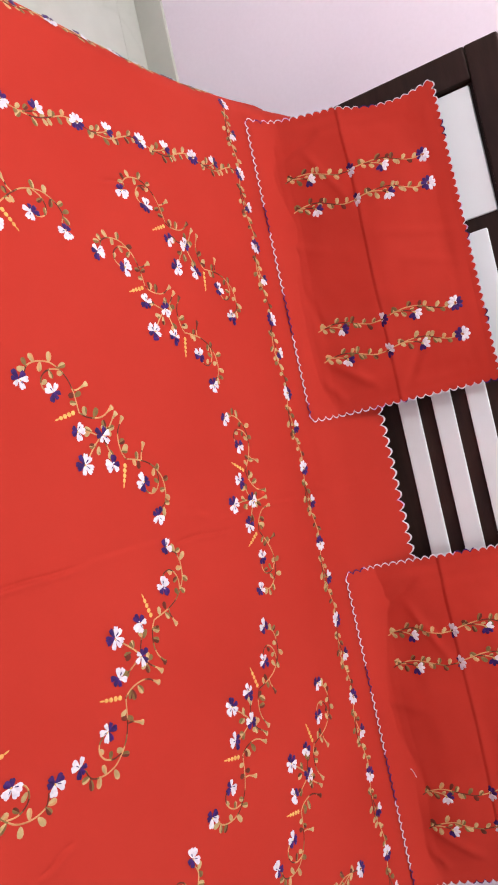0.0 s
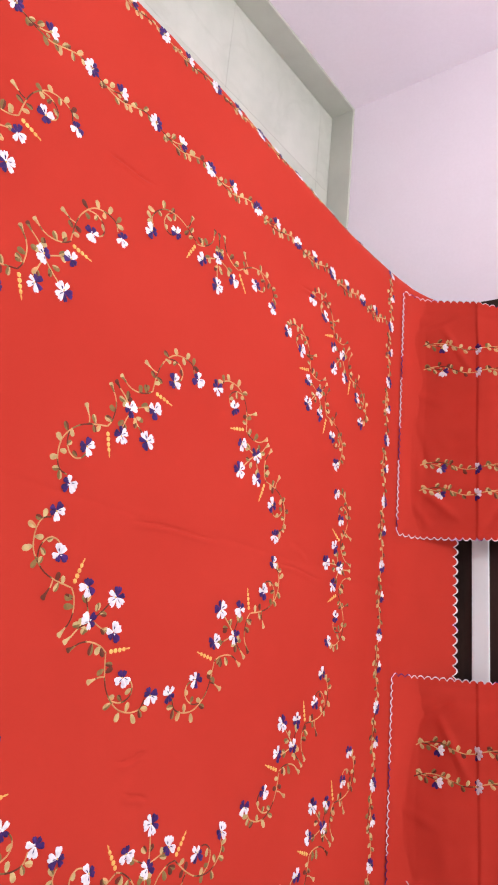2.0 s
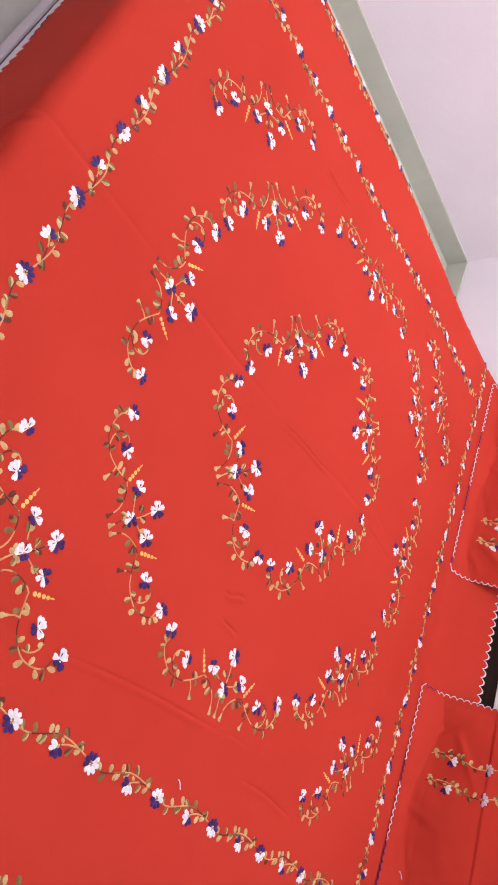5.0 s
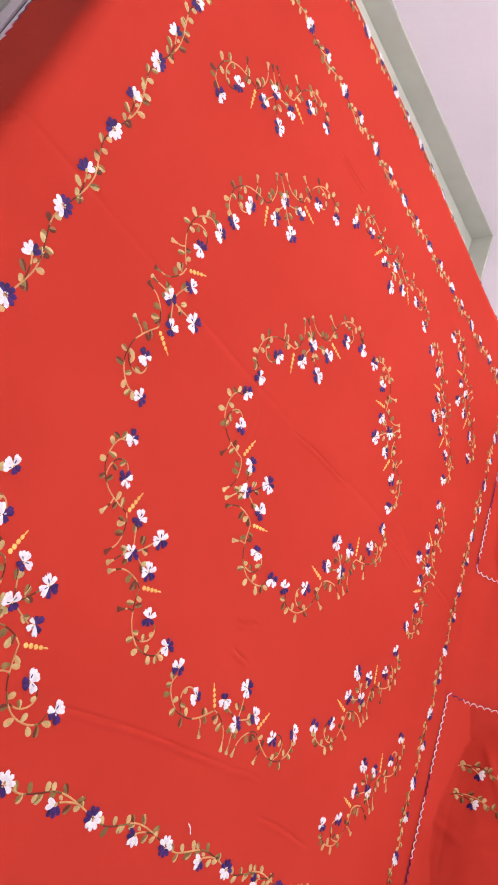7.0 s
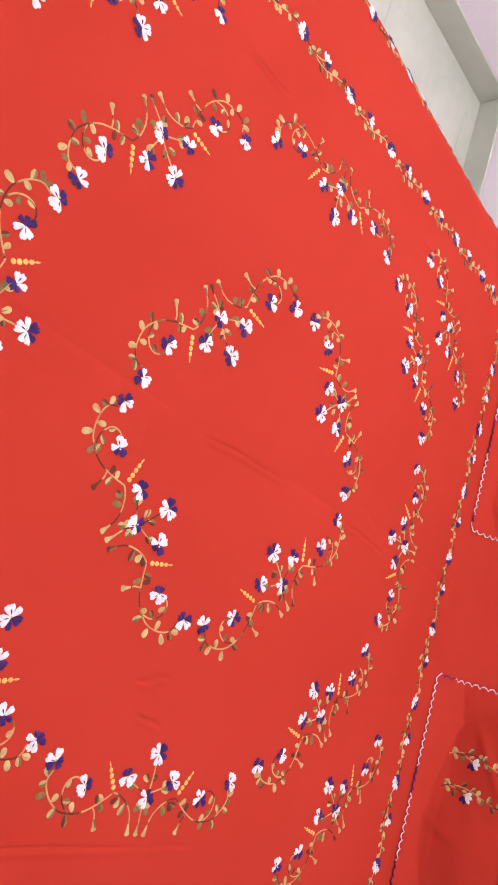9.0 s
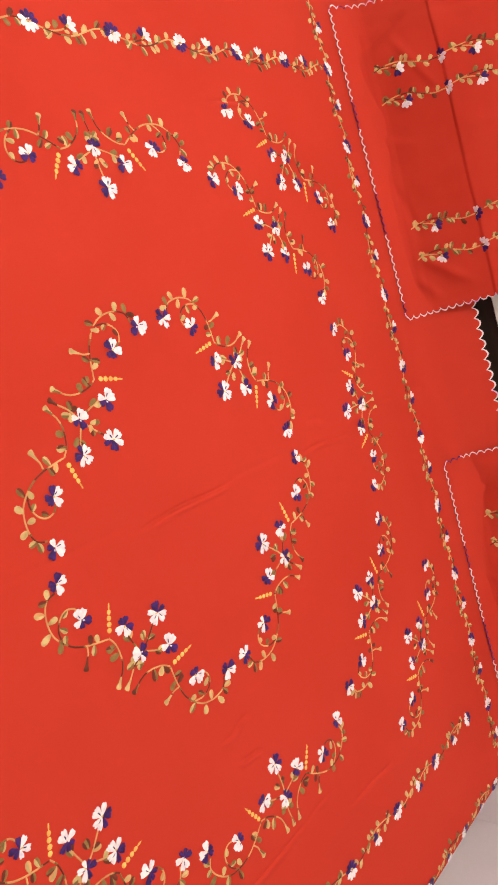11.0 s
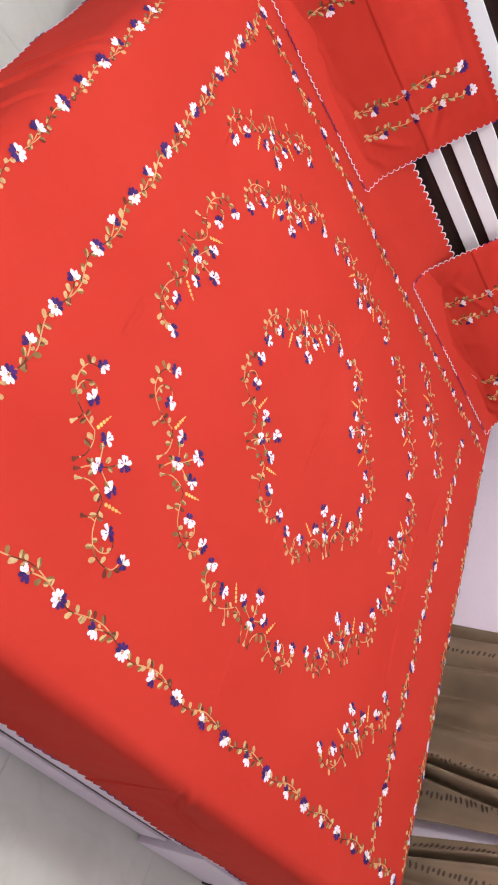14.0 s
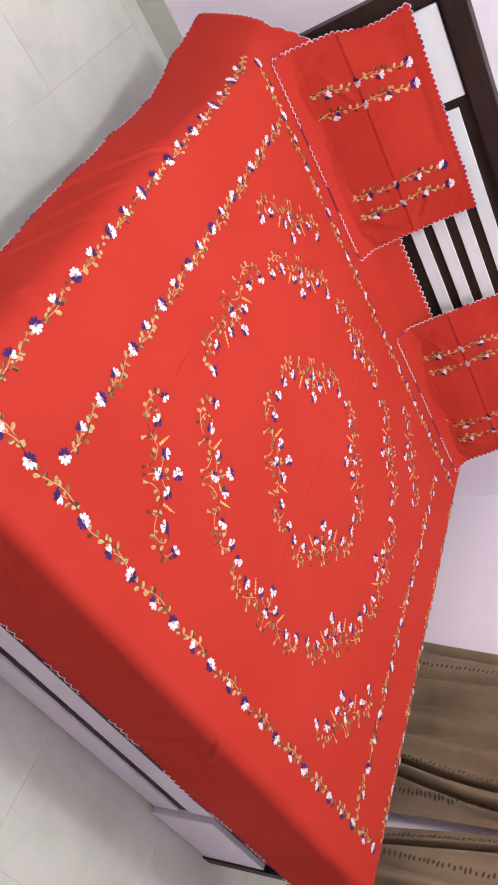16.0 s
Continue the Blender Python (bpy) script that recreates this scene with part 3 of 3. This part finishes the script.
    for s, t, turn, k in flowers:
        u, v = loc(s, t)
        lay(random.choice(DAISY if t > 0.02 else PANSY), put, u, v, ang + turn, vine, "", k)
    return vine


def scalloped(put, parent, corners, outward=0.009, pitch=0.026, inset=0.014, thread=1.0, dark=()):
    """The cut hem of small bows along the sides of a rectangle, and the thread sewn over its rim."""
    hem, rim = Shape(), Shape()
    (ua, va), (ub, vb) = corners
    sides = (((ua, va), (ub, va), (0, -1)), ((ub, va), (ub, vb), (1, 0)), ((ub, vb), (ua, vb), (0, 1)), ((ua, vb), (ua, va), (-1, 0)))
    for k, (p, q, (nu, nv)) in enumerate(sides):
        length = math.hypot(q[0] - p[0], q[1] - p[1])
        n = round(length / pitch)
        rows, lines = [], []
        for i in range(n * 6 + 1):
            t = i / (n * 6)
            o = outward * abs(math.sin(math.pi * t * n)) ** 0.8 + random.uniform(-0.0006, 0.0006)
            u, v = p[0] + (q[0] - p[0]) * t, p[1] + (q[1] - p[1]) * t
            rows.append([put(u - nu * inset, v - nv * inset, 0.0002), put(u, v, 0.0004), put(u + nu * o, v + nv * o, 0.0)])
            lines.append([put(u + nu * (o - 0.0021 * thread), v + nv * (o - 0.0021 * thread), 0.0006), put(u + nu * (o - 0.0007), v + nv * (o - 0.0007), 0.0017),
                          put(u + nu * (o + 0.0008 * thread), v + nv * (o + 0.0008 * thread), 0.0)])
        hem.grid(rows, 0)
        tone = random.uniform(0, 6)
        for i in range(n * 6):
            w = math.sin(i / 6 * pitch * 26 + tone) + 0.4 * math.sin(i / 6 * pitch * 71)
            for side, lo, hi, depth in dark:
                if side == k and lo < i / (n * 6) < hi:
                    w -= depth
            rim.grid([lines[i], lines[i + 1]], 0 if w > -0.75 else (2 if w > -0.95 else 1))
    part("hem", hem.mesh("hem", [RED]), parent)
    part("edging_thread", rim.mesh("edging_thread", [WHITE_THREAD, PURPLE_THREAD, LILAC_THREAD]), parent, "white and violet edging thread")


# ---- the bedsheet ----
sheet = thing("bedsheet", "bright red cotton bedsheet with embroidered flowers and scalloped edge", "bedsheet")
s = Shape()
NU, NV = 400, 340
# Finer columns where the creases run.
cols = {round(U0 + (U1 - U0) * i / NU, 4) for i in range(NU + 1)}
for c0, c1 in ((-0.018, 0.018), (0.358, 0.392), (0.416, 0.448), (0.596, 0.652), (-0.634, -0.600), (-0.678, -0.645), (0.655, 0.678)):
    cols |= {round(c0 + 0.0018 * k, 4) for k in range(int((c1 - c0) / 0.0018))}
cols = sorted(cols)
s.grid([[surf(c, V0 + (V1 - V0) * j / NV) for c in cols] for j in range(NV + 1)])
cloth = part("cloth", s.mesh("cloth", [RED]), sheet)
thick = cloth.modifiers.new("thickness", "SOLIDIFY")
thick.thickness, thick.offset = 0.0012, -1
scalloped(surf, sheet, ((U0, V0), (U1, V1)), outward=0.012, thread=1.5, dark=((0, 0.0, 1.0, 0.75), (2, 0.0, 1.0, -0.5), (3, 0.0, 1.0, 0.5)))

CU, CV = -0.015, 0.032
for a, b in (((-0.519, 0.273), (-0.275, 0.516)), ((0.205, 0.519), (0.460, 0.276)), ((0.488, -0.188), (0.248, -0.434)), ((-0.208, -0.456), (-0.474, -0.224)),
             ((-0.525, -0.158), (-0.547, 0.213)), ((-0.208, 0.529), (0.136, 0.530)), ((0.496, 0.216), (0.508, -0.145)), ((0.187, -0.458), (-0.166, -0.470)),
             ((-0.646, 0.370), (-0.420, 0.635)), ((0.364, 0.657), (0.621, 0.411)), ((0.651, -0.352), (0.405, -0.597)), ((-0.371, -0.610), (-0.614, -0.353)),
             ((-0.296, 0.056), (-0.052, 0.281)), ((0.002, 0.284), (0.272, 0.038)), ((0.277, -0.007), (0.020, -0.255)), ((-0.027, -0.244), (-0.293, 0.003))):
    spray(surf, sheet, a, b, (CU, CV))

HY, FY = 0.780, -0.733
garland("border_vine", surf, sheet, (-0.940, HY + 0.01), (0.955, HY), -1)
garland("border_vine", surf, sheet, (0.905, FY), (-0.965, FY), -1)
garland("border_vine", surf, sheet, (-0.946, -0.690), (-0.990, HY + 0.01), -1)
garland("border_vine", surf, sheet, (-0.740, FY + 0.065), (-0.772, HY), -1)
garland("border_vine", surf, sheet, (0.758, HY - 0.11), (0.754, FY), -1)
garland("border_vine", surf, sheet, (0.962, HY - 0.06), (0.95, FY + 0.02), -1)


# ---- pillows ----
PULLS = ((0.10, 0.06, 0.05, 0.16, -0.006), (0.09, 0.13, 0.22, 0.20, 0.004), (0.33, 0.27, 0.36, 0.42, 0.003), (0.30, 0.03, 0.34, 0.13, 0.003), (0.60, 0.30, 0.69, 0.25, -0.006),
         (0.60, 0.08, 0.68, 0.18, 0.005), (0.42, 0.06, 0.55, 0.09, -0.003), (0.64, 0.06, 0.70, 0.10, 0.004), (0.40, 0.30, 0.44, 0.43, 0.002))


def build_pillow(x0, w, label, rows_at, taper=0.0):
    ob = thing("pillow", label, "pillow", (0, 0, 0), "pillows against the headboard")
    profile = [(0.0, 0.859, 0.5830), (0.030, 0.886, 0.593), (0.045, 0.899, 0.601), (0.060, 0.909, 0.612), (0.08, 0.918, 0.630), (0.11, 0.927, 0.659), (0.15, 0.939, 0.698), (0.19, 0.951, 0.736), (0.222, 0.9600, 0.7665),
               (0.2260, 0.9585, 0.7705), (0.230, 0.9590, 0.774), (0.245, 0.965, 0.788), (0.31, 0.988, 0.849), (0.385, 1.014, 0.916), (0.45, 1.031, 0.975)]
    pv, py, pz = (np.array(c) for c in zip(*profile))

    def base_at(u, v):
        k = max(0.0, min(0.45, v))
        y, z = float(np.interp(k, pv, py)), float(np.interp(k, pv, pz))
        edge = min(u, w - u)
        puff = (1 - min(1, max(0, edge - 0.02) / 0.17)) ** 2 * math.sin(math.pi * k / 0.45) * 0.018
        wob = noise.noise(Vector(((u + x0) * 7, v * 9, 2.2))) * 0.007 + noise.noise(Vector(((u + x0) * 20, v * 24, 6.2))) * 0.002
        wob += 0.010 * noise.noise(Vector(((u + x0) * 4.0 + v * 3, v * 5 - u * 2, 4.4)))
        rim = min(edge, k, 0.45 - k)
        wob += 0.0022 * math.exp(-((rim - 0.045) / 0.014) ** 2)
        y += puff * 0.8 + wob * min(1, max(0, rim - 0.01) / 0.05)
        z -= puff * 0.45
        if v < 0:
            y += v
        elif v > 0.45:
            z += v - 0.45
        # soft pulls across the cloth
        for pu, pvv, qu, qv, amp in PULLS:
            lu, lv = qu - pu, qv - pvv
            t = ((u - pu) * lu + (v - pvv) * lv) / (lu * lu + lv * lv)
            if -0.15 < t < 1.15:
                d = ((u - pu) * lv - (v - pvv) * lu) / math.hypot(lu, lv)
                y -= amp * math.exp(-(d / 0.011) ** 2) * max(0, min(1, (t + 0.15) / 0.4, (1.15 - t) / 0.4))
        rise = max(0.0, min(y - YH, 0.175))
        over = 0.12 - math.sqrt(0.0144 - min(rise, 0.092) ** 2) + max(0.0, rise - 0.092) * 1.19
        z = max(z, TOPZ + over + 0.0035)
        inset = taper * (1 - u / w) * k / 0.45
        if taper and k > 0.22:
            inset += 0.020 * math.sin(math.pi * (k - 0.22) / 0.23) * max(0.0, 1 - u / 0.25) ** 2
        return Vector((x0 + u + inset, min(y, 0.997 + LEAN * (z - ZR)), z))

    def put(u, v, h=0.0):
        p = base_at(u, v)
        if not h:
            return p
        e = 0.004
        n = (base_at(u + e, v) - base_at(u - e, v)).cross(base_at(u, v + e) - base_at(u, v - e))
        return p + n.normalized() * h

    n, m = 96, 160
    front = Shape()
    front.grid([[put(w * i / n, 0.45 * j / m) for i in range(n + 1)] for j in range(m + 1)])
    cover = part("cover", front.mesh("cover", [RED]), ob)
    thick = cover.modifiers.new("thickness", "SOLIDIFY")
    thick.thickness, thick.offset = 0.002, -1
    def behind(u, v):
        """The underside, which lies against the sheet and the headboard."""
        p = base_at(u, v)
        up = p.z - TOPZ - 0.0035
        over = math.sqrt(max(0.0, 0.0144 - (0.12 - min(up, 0.043)) ** 2)) + max(0.0, up - 0.043) / 1.19
        k = max(0.0, min(1.0, (min(u, w - u, v, 0.45 - v) - 0.004) / 0.03))
        y = max(p.y + 0.004, min(YH + over, 1.002 + LEAN * (p.z - ZR)))
        return Vector((p.x, p.y + 0.0025 + (y - p.y - 0.0025) * k * k * (3 - 2 * k), p.z))

    rear = Shape()
    rear.grid([[behind(w * i / 48, 0.45 * (1 - j / 60)) for i in range(49)] for j in range(61)])
    part("underside", rear.mesh("underside", [RED]), ob)
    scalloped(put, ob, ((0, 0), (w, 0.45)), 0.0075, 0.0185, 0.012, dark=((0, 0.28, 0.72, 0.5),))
    for k, u in enumerate(rows_at):
        garland("vine", put, ob, (u, 0.052), (u + 0.004, 0.392), 1, 0.0, 0.17, first=False, last=True)
    return ob


build_pillow(-0.912, 0.728, "red pillow cover with four flower vines and scalloped edge", (0.160, 0.233, 0.530, 0.605), 0.045)
second_pillow = build_pillow(0.186, 0.735, "red pillow cover with flower vines, leaning beside the bare slats", (0.163, 0.236, 0.533, 0.608))


# Two loose ends of thread left on the cloth.
sh = Shape()
tube = [surf(0.712 + 0.014 * t, 0.004 + 0.012 * t + 0.002 * math.sin(5 * t), 0.002 + 0.004 * t) for t in (k / 6 for k in range(7))]
sh.grid([[p, p + Vector((0.0008, -0.0008, 0.0008)), p + Vector((0.0016, -0.0016, 0))] for p in tube])
part("loose_thread", sh.mesh("loose_thread", [WHITE_THREAD]), sheet, "short white thread end")
sh = Shape()
tube = [Vector((0.648 + 0.016 * t, 0.902 - 0.006 * t, 0.615 + 0.016 * t + 0.002 * math.sin(5 * t))) for t in (k / 6 for k in range(7))]
sh.grid([[p, p + Vector((0.0008, -0.0008, 0.0008)), p + Vector((0.0016, -0.0004, -0.001))] for p in tube])
part("loose_thread", sh.mesh("loose_thread", [WHITE_THREAD]), second_pillow, "short white thread end")


# ---- curtains ----
def bent(z, slope):
    """How far a fold line has moved along the wall at the height z."""
    return slope * 0.5 * math.tanh((z - 0.37) / 0.5)


def curtain(edges, folds, bands, label, seed):
    """A hanging panel: two edges, narrow valleys (place, slope, width, depth) and bands of stitched puckers (place, slope)."""
    ob = thing("curtain", label, "curtain", (0, 0, 0), "curtains on the side wall")
    (ya, sa), (yb, sb) = edges

    def at(y, z):
        f = 0.016 * math.sin(y * 17 + z * 1.6 + seed) + 0.024 * noise.noise(Vector((y * 5, z * 1.1, seed))) + 0.012 * noise.noise(Vector((y * 12 + 2 * z, z * 0.9, seed + 3))) + 0.005 * noise.noise(Vector((y * 24, z * 5, seed)))
        for place, slope, wide, deep in folds:
            d = y - place - bent(z, slope)
            f += deep * math.exp(-abs(d / wide) ** 1.5) - 0.25 * deep * math.exp(-((abs(d) - 2.6 * wide) / (1.6 * wide)) ** 2)
        return Vector((min(1.475 + f, 1.553), y, z))

    sh = Shape()
    n, m = 240, 64
    sh.grid([[at(ya + bent(z, sa) + (yb + bent(z, sb) - ya - bent(z, sa)) * i / n, z) for i in range(n + 1)] for z in (0.03 + 2.35 * j / m for j in range(m + 1))])
    c = part("cloth", sh.mesh("cloth", [CURTAIN]), ob)
    thick = c.modifiers.new("thickness", "SOLIDIFY")
    thick.thickness = 0.002
    # Short stitched tucks, one above the other; dark colour stands for their shade.
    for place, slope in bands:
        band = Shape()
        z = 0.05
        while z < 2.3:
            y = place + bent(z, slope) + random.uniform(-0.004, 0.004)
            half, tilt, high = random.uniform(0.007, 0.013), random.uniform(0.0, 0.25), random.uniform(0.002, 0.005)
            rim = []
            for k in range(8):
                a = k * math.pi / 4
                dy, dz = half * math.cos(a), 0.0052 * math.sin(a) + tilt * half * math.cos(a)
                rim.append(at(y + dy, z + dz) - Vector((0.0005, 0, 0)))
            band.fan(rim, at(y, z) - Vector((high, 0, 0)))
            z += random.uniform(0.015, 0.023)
        part("tuck_band", band.mesh("tuck_band", [TUCK_SHADE]), ob, "row of small stitched tucks, their shade coloured dark brown")
    return ob


curtain(((0.354, -0.19), (-0.408, 0.0)),
        ((0.300, -0.15, 0.012, 0.018), (0.165, -0.06, 0.014, 0.024), (0.06, -0.05, 0.030, 0.034), (-0.06, -0.12, 0.022, 0.028), (-0.215, -0.20, 0.007, 0.075), (-0.262, -0.24, 0.008, 0.080), (-0.12, -0.16, 0.05, -0.022), (-0.36, -0.06, 0.02, 0.016)),
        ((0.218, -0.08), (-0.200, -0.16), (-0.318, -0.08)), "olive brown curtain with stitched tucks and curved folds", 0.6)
curtain(((-0.459, 0.10), (-1.25, 0.0)),
        ((-0.523, 0.14, 0.007, 0.085), (-0.60, -0.05, 0.02, 0.030), (-0.67, 0.08, 0.016, 0.034), (-0.80, 0.1, 0.016, 0.04), (-0.98, 0.0, 0.02, 0.045), (-1.14, -0.05, 0.016, 0.04)),
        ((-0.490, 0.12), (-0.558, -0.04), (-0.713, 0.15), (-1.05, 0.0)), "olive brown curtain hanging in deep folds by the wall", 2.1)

# ---- floor tiles ----
def tile_mesh(w, d, name="tile"):
    return box_mesh(name, 0, w, 0, d, -0.012, 0.0, MARBLE, 0.0006)


TW = 0.60
xs = sorted({X0} | {-1.155 + TW * k for k in range(-3, 6) if X0 < -1.155 + TW * k < X1} | {X1})
ys = sorted({Y0} | {1.195 - TW * k for k in range(0, 9) if Y0 < 1.195 - TW * k < Y1} | {Y1})
made = {}
for i in range(len(xs) - 1):
    for j in range(len(ys) - 1):
        w, d = round(xs[i + 1] - xs[i] - 0.0010, 4), round(ys[j + 1] - ys[j] - 0.0010, 4)
        if w < 0.01 or d < 0.01:
            continue
        if (w, d) not in made:
            made[w, d] = tile_mesh(w, d)
        part("tile", made[w, d], floor, "", Matrix.Translation((xs[i] + 0.0005, ys[j] + 0.0005, 0)))
